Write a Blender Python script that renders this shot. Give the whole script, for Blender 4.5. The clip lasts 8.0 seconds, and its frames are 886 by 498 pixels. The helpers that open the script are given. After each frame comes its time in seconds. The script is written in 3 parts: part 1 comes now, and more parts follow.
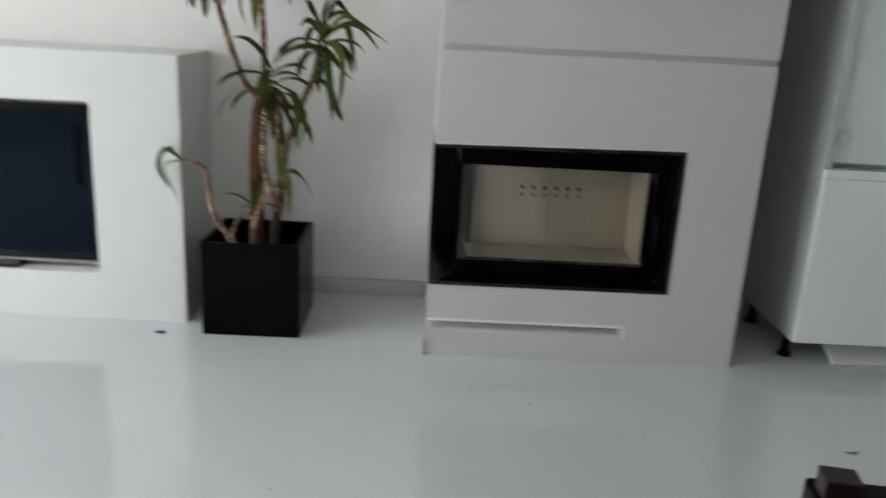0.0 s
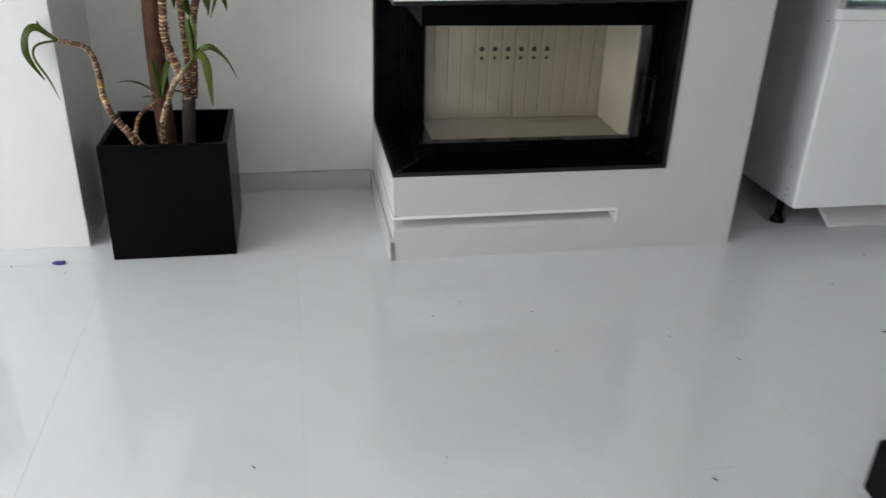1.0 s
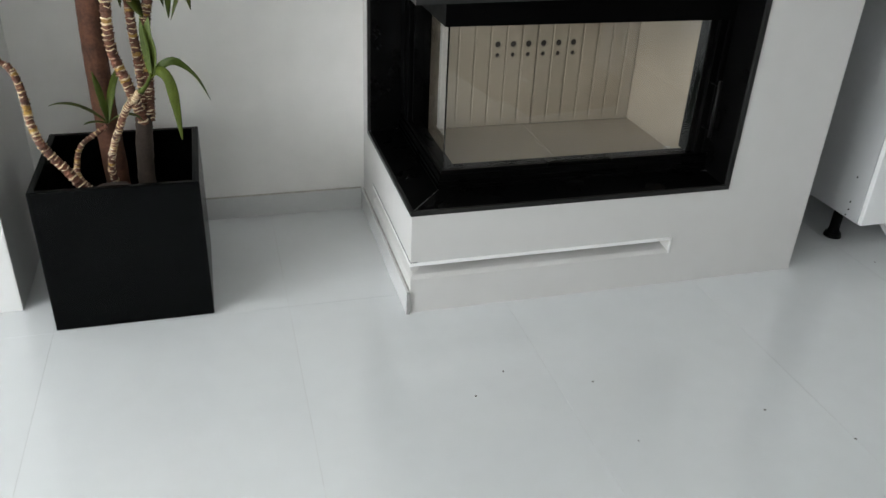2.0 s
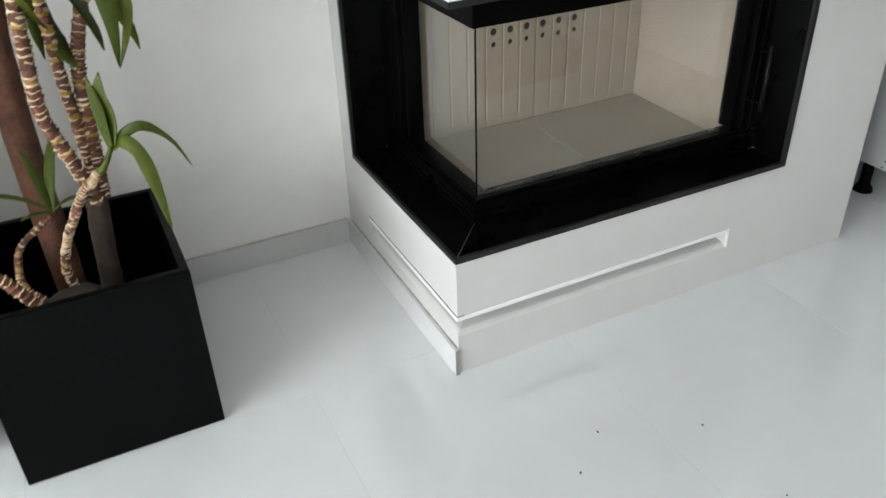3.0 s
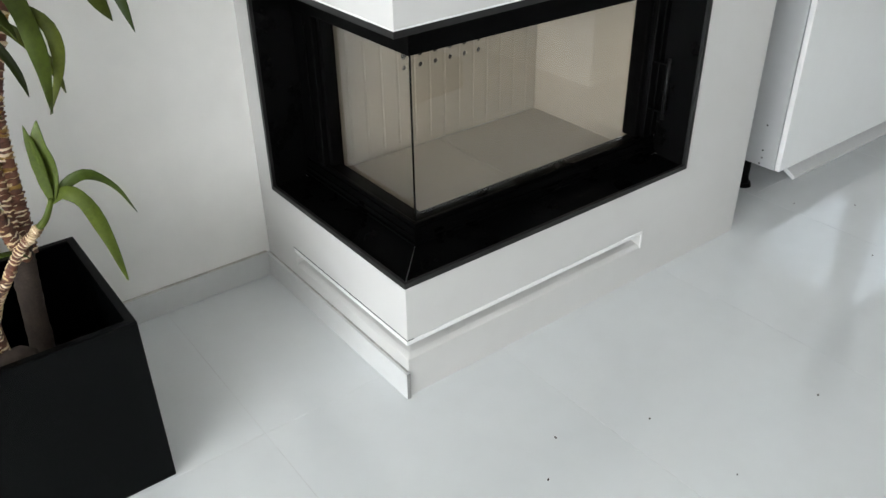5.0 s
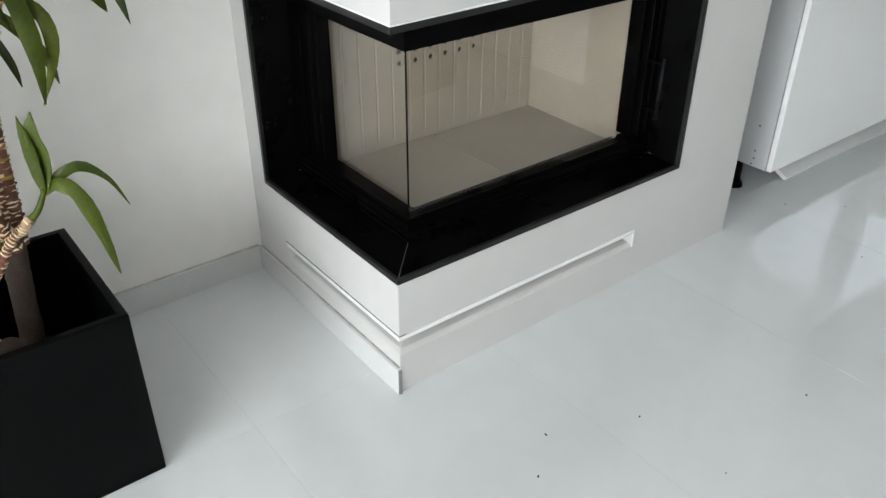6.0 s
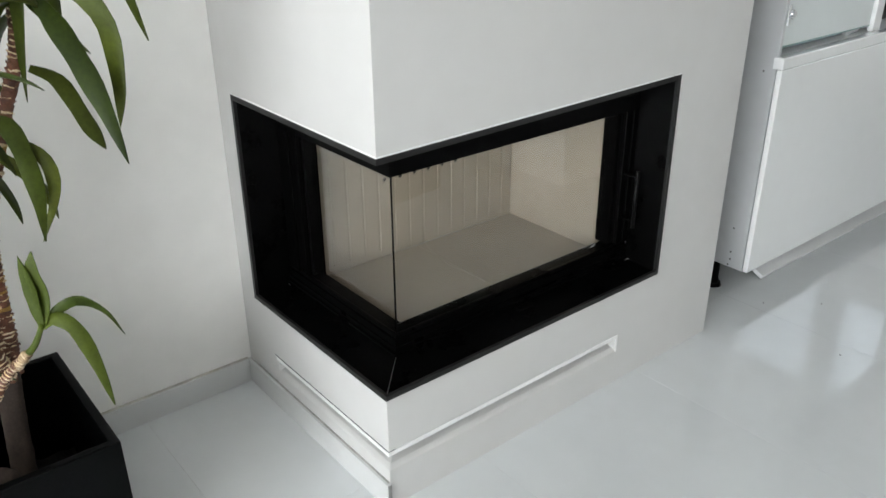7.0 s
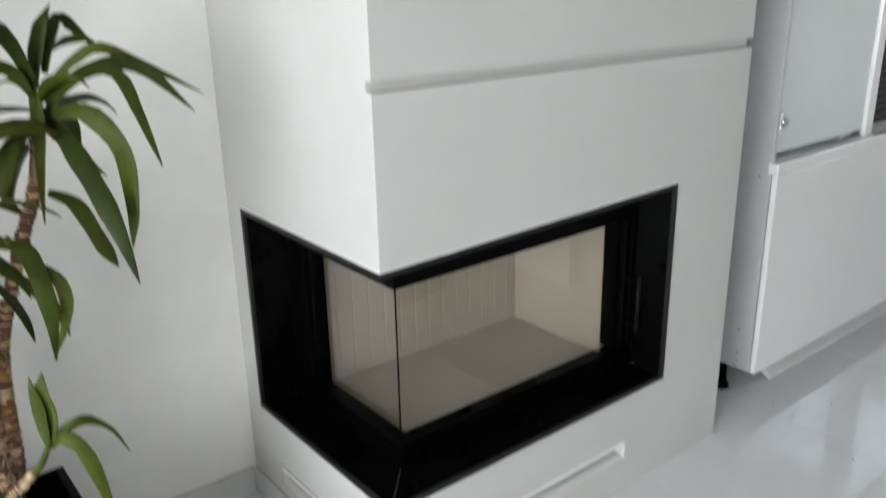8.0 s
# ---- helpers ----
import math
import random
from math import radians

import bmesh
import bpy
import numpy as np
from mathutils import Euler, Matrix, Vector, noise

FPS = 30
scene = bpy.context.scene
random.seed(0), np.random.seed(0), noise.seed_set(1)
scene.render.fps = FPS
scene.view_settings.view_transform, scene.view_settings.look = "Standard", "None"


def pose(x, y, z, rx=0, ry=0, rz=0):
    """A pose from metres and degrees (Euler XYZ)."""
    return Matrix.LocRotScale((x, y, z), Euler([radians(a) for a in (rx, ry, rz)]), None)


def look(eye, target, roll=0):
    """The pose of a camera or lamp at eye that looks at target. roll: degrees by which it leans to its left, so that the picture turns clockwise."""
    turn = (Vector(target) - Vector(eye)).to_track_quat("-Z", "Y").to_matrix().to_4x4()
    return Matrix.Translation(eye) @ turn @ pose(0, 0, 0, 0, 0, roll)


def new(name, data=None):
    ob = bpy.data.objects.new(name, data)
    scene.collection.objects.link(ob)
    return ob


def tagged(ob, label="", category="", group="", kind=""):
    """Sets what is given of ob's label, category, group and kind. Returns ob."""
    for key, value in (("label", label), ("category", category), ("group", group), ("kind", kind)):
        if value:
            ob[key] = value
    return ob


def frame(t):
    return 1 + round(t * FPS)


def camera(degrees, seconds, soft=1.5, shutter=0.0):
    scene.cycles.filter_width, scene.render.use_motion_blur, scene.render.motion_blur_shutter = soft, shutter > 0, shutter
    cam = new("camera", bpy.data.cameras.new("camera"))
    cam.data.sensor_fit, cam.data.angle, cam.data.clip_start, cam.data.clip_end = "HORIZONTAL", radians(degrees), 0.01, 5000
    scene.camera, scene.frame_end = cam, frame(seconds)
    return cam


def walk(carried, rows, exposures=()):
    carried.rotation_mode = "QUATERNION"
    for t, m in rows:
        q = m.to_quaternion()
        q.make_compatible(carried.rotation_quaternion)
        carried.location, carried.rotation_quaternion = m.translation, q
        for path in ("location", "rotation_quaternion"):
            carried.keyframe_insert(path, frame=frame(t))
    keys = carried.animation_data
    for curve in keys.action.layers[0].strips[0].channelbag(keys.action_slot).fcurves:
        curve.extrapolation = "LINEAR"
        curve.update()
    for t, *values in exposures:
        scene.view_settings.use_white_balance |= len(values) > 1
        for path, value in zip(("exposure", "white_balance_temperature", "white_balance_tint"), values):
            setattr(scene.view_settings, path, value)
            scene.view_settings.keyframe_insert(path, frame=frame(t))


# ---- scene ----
cam = camera(57.73, 8.0, soft=1.45, shutter=0.4)
PATH = [
    (0, (-0.038, -2.996, 1.332), (0.017, -1.078, 0.766), 3.2),
    (0.2, (-0.048, -2.901, 1.319), (0.155, -1.008, 0.703), 4.5),
    (0.5, (-0.131, -2.720, 1.276), (0.120, -0.868, 0.563), -0.2),
    (0.8, (-0.219, -2.562, 1.252), (0.132, -0.784, 0.406), 1.8),
    (1, (-0.306, -2.439, 1.248), (0.040, -0.676, 0.370), 2.0),
    (1.2, (-0.335, -2.278, 1.254), (-0.054, -0.511, 0.359), 0.7),
    (1.5, (-0.382, -2.054, 1.269), (0.018, -0.328, 0.342), 2.7),
    (1.7, (-0.400, -1.968, 1.250), (0.044, -0.259, 0.311), 3.0),
    (2.8, (-0.637, -1.370, 1.267), (0.054, 0.174, 0.199), -0.5),
    (3, (-0.640, -1.288, 1.243), (0.086, 0.244, 0.182), -2.1),
    (3.2, (-0.640, -1.240, 1.244), (0.174, 0.246, 0.182), -0.8),
    (3.5, (-0.686, -1.196, 1.239), (0.311, 0.211, 0.226), 0.4),
    (3.7, (-0.728, -1.190, 1.252), (0.331, 0.154, 0.216), 0.3),
    (4, (-0.787, -1.190, 1.265), (0.322, 0.121, 0.238), 0.8),
    (4.5, (-0.811, -1.213, 1.258), (0.237, 0.140, 0.223), -1.3),
    (4.7, (-0.798, -1.191, 1.270), (0.235, 0.175, 0.237), -1.0),
    (5.8, (-0.807, -1.189, 1.270), (0.242, 0.153, 0.221), 0.0),
    (6, (-0.804, -1.186, 1.273), (0.245, 0.157, 0.225), 0.3),
    (6.5, (-0.805, -1.188, 1.308), (0.262, 0.178, 0.310), -0.1),
    (6.8, (-0.810, -1.191, 1.337), (0.304, 0.190, 0.414), -0.2),
    (7, (-0.812, -1.198, 1.354), (0.327, 0.204, 0.496), -0.4),
    (7.5, (-0.810, -1.204, 1.360), (0.325, 0.211, 0.519), -0.9),
    (7.7, (-0.810, -1.186, 1.360), (0.367, 0.217, 0.559), 0.6),
    (8, (-0.809, -1.218, 1.406), (0.367, 0.264, 0.758), -1.2),
]
walk(cam, [(t, look(eye, target, roll)) for t, eye, target, roll in PATH],
     exposures=[(0, -0.65), (0.5, -0.31), (1.0, -0.27), (1.5, -0.20), (3.0, 0.24), (6.5, 0.23), (8.0, 0.05)])

# ---- light ----
world = bpy.data.worlds.new("World")
scene.world = world
world.use_nodes = True
wn = world.node_tree.nodes
sky = wn.new("ShaderNodeTexSky")
sky.sky_type, sky.sun_disc = "NISHITA", False
sky.sun_elevation, sky.sun_rotation = radians(38), radians(200)
wn["Background"].inputs["Strength"].default_value = 0.10
world.node_tree.links.new(sky.outputs[0], wn["Background"].inputs["Color"])


def window_light(name, at, toward, w, h, power, color):
    lamp = bpy.data.lights.new(name, "AREA")
    lamp.shape, lamp.size, lamp.size_y, lamp.energy, lamp.color = "RECTANGLE", w, h, power, color
    ob = new(name, lamp)
    ob.matrix_world = look(at, toward)
    return ob


# daylight through the wide glazing
window_light("daylight_left", (-3.85, -1.95, 1.2), (-1.85, -1.95, 0.5), 3.2, 2.1, 160, (0.962, 0.988, 0.992))


# ---- materials ----
def material(name, base, rough=0.5, metal=0.0, spec=0.5, vary=0.0, scale=8.0, bump=0.0, bump_scale=60.0, rough_vary=0.0, coat=0.0, second=None):
    """A surface whose colour varies at two scales between base and a darker or second colour."""
    m = bpy.data.materials.new(name)
    m.use_nodes = True
    n, l = m.node_tree.nodes, m.node_tree.links
    b = n["Principled BSDF"]
    b.inputs["Base Color"].default_value = (*base, 1)
    b.inputs["Roughness"].default_value = rough
    b.inputs["Metallic"].default_value = metal
    b.inputs["Specular IOR Level"].default_value = spec
    b.inputs["Coat Weight"].default_value = coat
    b.inputs["Coat Roughness"].default_value = 0.03
    tc = n.new("ShaderNodeTexCoord")
    if vary > 0 or rough_vary > 0:
        big, small = n.new("ShaderNodeTexNoise"), n.new("ShaderNodeTexNoise")
        big.inputs["Scale"].default_value, small.inputs["Scale"].default_value = scale, scale * 9
        big.inputs["Detail"].default_value, small.inputs["Detail"].default_value = 4, 6
        for k in (big, small):
            l.new(tc.outputs["Object"], k.inputs["Vector"])
        mean = n.new("ShaderNodeMath")
        mean.operation = "MULTIPLY_ADD"
        mean.inputs[1].default_value = 0.4
        l.new(small.outputs["Fac"], mean.inputs[0])
        half = n.new("ShaderNodeMath")
        half.operation = "MULTIPLY"
        half.inputs[1].default_value = 0.6
        l.new(big.outputs["Fac"], half.inputs[0])
        l.new(half.outputs[0], mean.inputs[2])
        ramp = n.new("ShaderNodeValToRGB")
        ramp.color_ramp.elements[0].position, ramp.color_ramp.elements[1].position = 0.36, 0.64
        other = second or tuple(c * (1 - vary) for c in base)
        ramp.color_ramp.elements[0].color, ramp.color_ramp.elements[1].color = (*other, 1), (*base, 1)
        l.new(mean.outputs[0], ramp.inputs[0])
        l.new(ramp.outputs[0], b.inputs["Base Color"])
        if rough_vary > 0:
            rr = n.new("ShaderNodeMapRange")
            rr.inputs["From Min"].default_value, rr.inputs["From Max"].default_value = 0.35, 0.65
            rr.inputs["To Min"].default_value, rr.inputs["To Max"].default_value = rough, rough + rough_vary
            l.new(big.outputs["Fac"], rr.inputs["Value"])
            l.new(rr.outputs[0], b.inputs["Roughness"])
    if bump > 0:
        grain, bp = n.new("ShaderNodeTexNoise"), n.new("ShaderNodeBump")
        grain.inputs["Scale"].default_value, grain.inputs["Detail"].default_value = bump_scale, 5
        bp.inputs["Strength"].default_value, bp.inputs["Distance"].default_value = bump, 0.002
        l.new(tc.outputs["Object"], grain.inputs["Vector"])
        l.new(grain.outputs["Fac"], bp.inputs["Height"])
        l.new(bp.outputs[0], b.inputs["Normal"])
    return m


def clear_glass(name, tint, ior=1.45):
    m = bpy.data.materials.new(name)
    m.use_nodes = True
    b = m.node_tree.nodes["Principled BSDF"]
    b.inputs["Base Color"].default_value = (*tint, 1)
    b.inputs["Roughness"].default_value = 0.0
    b.inputs["IOR"].default_value = ior
    b.inputs["Transmission Weight"].default_value = 1.0
    return m


WALL = material("wall_paint", (0.88, 0.868, 0.842), 0.7, vary=0.07, scale=1.3, bump=0.12, bump_scale=140)
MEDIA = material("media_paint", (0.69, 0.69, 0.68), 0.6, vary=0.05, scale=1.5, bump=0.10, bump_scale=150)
# the walls' white, darkened: the breast's weaker light is put into its colour
BREAST = material("breast_paint_shaded", (0.587, 0.58, 0.567), 0.55, vary=0.04, scale=1.7, bump=0.10, bump_scale=170)
TILE = material("polished_tile", (0.675, 0.695, 0.703), 0.016, spec=1.0, vary=0.045, scale=1.6, rough_vary=0.03)
SKIRT = material("skirting_tile", (0.61, 0.615, 0.61), 0.08, vary=0.06, scale=4)
GROUT = material("grout", (0.66, 0.66, 0.65), 0.4, vary=0.6, scale=3.4, second=(0.26, 0.25, 0.24))
LACQUER = material("white_lacquer", (0.88, 0.89, 0.89), 0.06, vary=0.03, scale=2.0, coat=1.0)
CARCASS = material("shaded_carcass_grey", (0.53, 0.54, 0.55), 0.4, vary=0.05, scale=3.0)
CUT_EDGE = material("tile_body", (0.30, 0.30, 0.29), 0.8, vary=0.2, scale=40)
CEMENT = material("pale_cement", (0.50, 0.455, 0.38), 0.9, vary=0.2, scale=60)
PANEL = material("white_panel", (0.80, 0.80, 0.80), 0.35, vary=0.04, scale=3.0)
RIM = material("rim_steel", (0.017, 0.0168, 0.0168), 0.42, spec=0.25, vary=0.3, scale=15)
HANDLE = material("handle_steel", (0.007, 0.007, 0.007), 0.42, spec=0.12, vary=0.3, scale=15)
BLACK = material("black_steel", (0.0018, 0.0018, 0.0018), 0.26, spec=0.045, vary=0.4, scale=9, bump=0.1, bump_scale=300, rough_vary=0.06)
SATIN = material("black_enamel", (0.0015, 0.0015, 0.0015), 0.40, spec=0.04, vary=0.3, scale=12, rough_vary=0.1)
STONE = material("firebrick_board", (0.41, 0.355, 0.28), 0.9, vary=0.14, scale=5, bump=0.25, bump_scale=120)
HOLE_SHADE = material("hole_shade", (0.05, 0.045, 0.04), 0.95, vary=0.2, scale=20)
CHROME = material("chrome", (0.75, 0.76, 0.78), 0.12, metal=1.0, rough_vary=0.1)
GLASS = clear_glass("fire_glass", (0.90, 0.90, 0.89))
PANE = clear_glass("window_glass", (0.97, 0.98, 0.98))
MILK = material("milk_glass", (0.74, 0.79, 0.79), 0.04, vary=0.04, scale=2.0, coat=0.4)
BLUE_PANEL = material("blue_panel", (0.52, 0.60, 0.64), 0.3, vary=0.1, scale=5)
EDGE = material("glass_edge", (0.25, 0.42, 0.40), 0.1, vary=0.1, scale=20)
POT = material("black_planter", (0.0016, 0.0019, 0.0020), 0.24, spec=0.07, vary=0.15, scale=3, rough_vary=0.02)
SOIL = material("soil", (0.004, 0.003, 0.0024), 1.0, vary=0.6, scale=30, bump=1.0, bump_scale=90)
BARK = material("cane_bark", (0.135, 0.052, 0.027), 0.85, vary=0.65, scale=16, bump=0.8, bump_scale=70)
BARK_GREY = material("cane_bark_grey", (0.052, 0.035, 0.026), 0.9, vary=0.5, scale=25, bump=0.8, bump_scale=80)
STEM_BROWN = material("stem_brown", (0.045, 0.017, 0.010), 0.7, vary=0.55, scale=40, second=(0.17, 0.060, 0.028), bump=0.5, bump_scale=120)
STEM_PALE = material("stem_pale", (0.40, 0.29, 0.17), 0.75, vary=0.55, scale=40, second=(0.13, 0.065, 0.03), bump=0.5, bump_scale=120)
STEM_SCAR = material("stem_scar", (0.74, 0.64, 0.48), 0.8, vary=0.4, scale=60, second=(0.46, 0.30, 0.12))
STEM_YELLOW = material("stem_yellow", (0.36, 0.22, 0.03), 0.7, vary=0.5, scale=50, second=(0.20, 0.10, 0.03))
LEAF = material("leaf_green", (0.048, 0.070, 0.007), 0.5, spec=0.16, vary=0.5, scale=14, second=(0.024, 0.036, 0.004))
LEAF_PALE = material("leaf_young", (0.068, 0.098, 0.011), 0.45, spec=0.20, vary=0.4, scale=18, second=(0.036, 0.054, 0.005))
SCREEN = material("tv_screen", (0.005, 0.009, 0.016), 0.05, spec=0.06)
GLOSS_BLACK = material("tv_bezel", (0.004, 0.004, 0.004), 0.15, spec=0.25, vary=0.2, scale=20)
WENGE = material("dark_brown_wood", (0.016, 0.008, 0.006), 0.35, vary=0.5, scale=25, bump=0.2, bump_scale=90)
GREY_METAL = material("grey_metal", (0.28, 0.28, 0.28), 0.4, metal=1.0, rough_vary=0.1)
HAIRLINE = material("hairline_crack", (0.10, 0.10, 0.11), 0.9, vary=0.5, scale=30)
BEAD = material("white_profile", (0.84, 0.84, 0.83), 0.4, vary=0.04, scale=6)
PAPER = material("paper", (0.78, 0.78, 0.76), 0.8, vary=0.06, scale=15)
INK = material("violet_petal", (0.05, 0.04, 0.28), 0.7, vary=0.4, scale=90)
CRUMB = material("crumb", (0.06, 0.05, 0.04), 0.9, vary=0.5, scale=150)
GLOW = bpy.data.materials.new("overcast_distance")
GLOW.use_nodes = True
GLOW.node_tree.nodes["Principled BSDF"].inputs["Base Color"].default_value = (0.5, 0.55, 0.6, 1)
GLOW.node_tree.nodes["Principled BSDF"].inputs["Emission Color"].default_value = (0.80, 0.9, 1.0, 1)
GLOW.node_tree.nodes["Principled BSDF"].inputs["Emission Strength"].default_value = 2.5


def differ(m, spread):
    """Lets objects of one material differ in brightness and hue."""
    n, l = m.node_tree.nodes, m.node_tree.links
    b = n["Principled BSDF"]
    src = b.inputs["Base Color"].links[0].from_socket
    info, hsv, rng_v, rng_h = n.new("ShaderNodeObjectInfo"), n.new("ShaderNodeHueSaturation"), n.new("ShaderNodeMapRange"), n.new("ShaderNodeMapRange")
    rng_v.inputs["To Min"].default_value, rng_v.inputs["To Max"].default_value = 1 - spread, 1 + spread
    rng_h.inputs["To Min"].default_value, rng_h.inputs["To Max"].default_value = 0.5 + 0.012, 0.5 - 0.03
    l.new(info.outputs["Random"], rng_v.inputs["Value"])
    l.new(info.outputs["Random"], rng_h.inputs["Value"])
    l.new(rng_v.outputs[0], hsv.inputs["Value"])
    l.new(rng_h.outputs[0], hsv.inputs["Hue"])
    l.new(src, hsv.inputs["Color"])
    l.new(hsv.outputs[0], b.inputs["Base Color"])


differ(LEAF, 0.35)
differ(LEAF_PALE, 0.25)


# ---- building helpers ----
def finish(name, bm, mat, smooth=False):
    me = bpy.data.meshes.new(name)
    bmesh.ops.recalc_face_normals(bm, faces=bm.faces[:])
    bm.to_mesh(me)
    bm.free()
    for m in (mat if isinstance(mat, (list, tuple)) else [mat]):
        me.materials.append(m)
    for p in me.polygons:
        p.use_smooth = smooth
    return me


def thing(name, at=(0, 0, 0)):
    ob = new(name)
    ob.location = at
    ob.empty_display_size = 0.05
    return ob


def part(name, bm, mat, parent=None, label="", smooth=False, at=None):
    ob = new(name, finish(name, bm, mat, smooth))
    if at is not None:
        ob.matrix_basis = at
    if parent is not None:
        ob.parent = parent
    if label:
        ob["label"] = label
    return ob


def box(x0, x1, y0, y1, z0, z1, bevel=0.0, seg=2, bm=None):
    out = bm or bmesh.new()
    r = bmesh.ops.create_cube(out, size=1.0, matrix=Matrix.Translation(((x0 + x1) / 2, (y0 + y1) / 2, (z0 + z1) / 2)) @ Matrix.Diagonal((x1 - x0, y1 - y0, z1 - z0, 1)))
    if bevel > 0:
        edges = list({e for v in r["verts"] for e in v.link_edges})
        bmesh.ops.bevel(out, geom=edges, offset=bevel, segments=seg, profile=0.5, affect="EDGES")
    return out


def cyl(radius, depth, at, seg=20, axis="z", r2=None, bm=None):
    out = bm or bmesh.new()
    turn = {"z": Matrix.Identity(4), "y": Matrix.Rotation(radians(90), 4, "X"), "x": Matrix.Rotation(radians(90), 4, "Y")}[axis]
    bmesh.ops.create_cone(out, cap_ends=True, segments=seg, radius1=radius, radius2=radius if r2 is None else r2, depth=depth, matrix=Matrix.Translation(at) @ turn)
    return out


def prism(pts, z0, z1, bm=None):
    """An upright solid over a plan polygon; a height may be a function of the place."""
    out = bm or bmesh.new()
    lo_z = z0 if callable(z0) else (lambda x, y: z0)
    hi_z = z1 if callable(z1) else (lambda x, y: z1)
    lo = [out.verts.new((x, y, lo_z(x, y))) for x, y in pts]
    hi = [out.verts.new((x, y, hi_z(x, y))) for x, y in pts]
    out.faces.new(lo[::-1])
    out.faces.new(hi)
    for i in range(len(pts)):
        j = (i + 1) % len(pts)
        out.faces.new((lo[i], lo[j], hi[j], hi[i]))
    return out


def tube(line, radii, seg=12, mats=None, bm=None, cap=True):
    out = bm or bmesh.new()
    rings, side = [], Vector((1, 0, 0))
    for i, c in enumerate(line):
        d = (line[min(i + 1, len(line) - 1)] - line[max(i - 1, 0)]).normalized()
        side = (side - d * side.dot(d)).normalized()
        up = d.cross(side)
        rings.append([out.verts.new(c + (side * math.cos(a) + up * math.sin(a)) * radii[i]) for a in (2 * math.pi * k / seg for k in range(seg))])
    for i in range(len(rings) - 1):
        for k in range(seg):
            f = out.faces.new((rings[i][k], rings[i][(k + 1) % seg], rings[i + 1][(k + 1) % seg], rings[i + 1][k]))
            if mats:
                m = mats[i]
                f.material_index = m(k) if callable(m) else m
    if cap:
        out.faces.new(rings[0][::-1])
        out.faces.new(rings[-1])
    return out


def carve(solid, cutters):
    """The mesh of a solid with the cutters taken away."""
    base = new("raw", finish("raw", solid, []))
    made = [base]
    for c in cutters:
        k = new("cutter", finish("cutter", c, []))
        mod = base.modifiers.new("cut", "BOOLEAN")
        mod.operation, mod.solver, mod.object = "DIFFERENCE", "EXACT", k
        made.append(k)
    bpy.context.view_layer.update()
    me = bpy.data.meshes.new_from_object(base.evaluated_get(bpy.context.evaluated_depsgraph_get()))
    for ob in made:
        bpy.data.objects.remove(ob)
    bm = bmesh.new()
    bm.from_mesh(me)
    bpy.data.meshes.remove(me)
    bmesh.ops.dissolve_limit(bm, angle_limit=0.01, verts=bm.verts[:], edges=bm.edges[:])
    return bm


def bevelled(ob, width, seg=2):
    mod = ob.modifiers.new("bevel", "BEVEL")
    mod.width, mod.segments, mod.limit_method, mod.angle_limit = width, seg, "ANGLE", radians(40)
    return ob


def structure(ob, label, category):
    return tagged(ob, label, category, kind="structure")


# ---- the room ----
XL, XR, YB, YF, ZC = -3.9, 4.6, -6.6, 0.69, 2.6   # inner faces of the walls, ceiling height
T = 0.2

floor = part("floor", box(XL - T, XR + T, YB - T, YF + T, -0.2, -0.0005), GROUT)
structure(floor, "pale grout bed under large polished white floor tiles", "floor")

structure(part("ceiling", box(XL - T, XR + T, YB - T, YF + T, ZC, ZC + 0.2), WALL), "plain white painted ceiling", "ceiling")
structure(part("wall_north", box(XL - T, XR + T, YF, YF + T, 0, ZC), WALL), "smooth white painted wall behind the fireplace", "wall")
structure(part("wall_east", carve(box(XR, XR + T, YB, YF, 0, ZC), [box(XR - 1, XR + 1, -1.72, -1.03, 1.45, 2.40), box(XR - 1, XR + 1, -0.945, -0.50, 1.45, 2.40)]), WALL), "plain white painted side wall", "wall")
structure(part("wall_west", carve(box(XL - T, XL, YB, YF, 0, ZC), [box(XL - 1, XL + 1, -3.60, -0.30, 0.1, 2.3)]), WALL), "white wall with a wide glazed opening", "wall")
structure(part("wall_south", box(XL - T, XR + T, YB - T, YB, 0, ZC), WALL), "plain white painted wall", "wall")


def window(name, origin, w, h, turn, n=3):
    """A window of n lights with its sill at origin; the opening runs along local x."""
    win = thing(name)
    win.matrix_basis = Matrix.Translation(origin) @ Matrix.Rotation(turn, 4, "Z")
    structure(win, "white framed glazing letting in grey daylight", "window")
    f = 0.06
    part("window_sill", box(0, w, -0.09, 0.09, 0, 0.03, 0.004), PANEL, win)
    part("window_frame", box(0, w, -0.03, 0.03, h - f, h, 0.004), PANEL, win)
    for i in range(n + 1):
        x = (w - f) * i / n
        part("window_frame", box(x, x + f, -0.03, 0.03, 0.03, h - f, 0.004), PANEL, win)
    for i in range(n):
        x0, x1 = (w - f) * i / n + f, (w - f) * (i + 1) / n
        p = part("pane", box(x0, x1, -0.004, 0.004, 0.03, h - f), PANE, win)
        p.visible_shadow = False
    return win


window("window_1", (XL - 0.13, -3.60, 0.1), 3.3, 2.2, radians(90))
window("window_2", (XR + 0.13, -1.72, 1.45), 0.69, 0.95, radians(90), 1)
window("window_3", (XR + 0.13, -0.945, 1.45), 0.445, 0.95, radians(90), 1)
for nm, bm in (("backdrop", box(-30, -29.9, -40, 40, -1, 50)), ("backdrop", box(30, 30.1, -40, 40, -1, 50))):
    structure(part(nm, bm, GLOW), "grey overcast distance outside the windows", "backdrop")

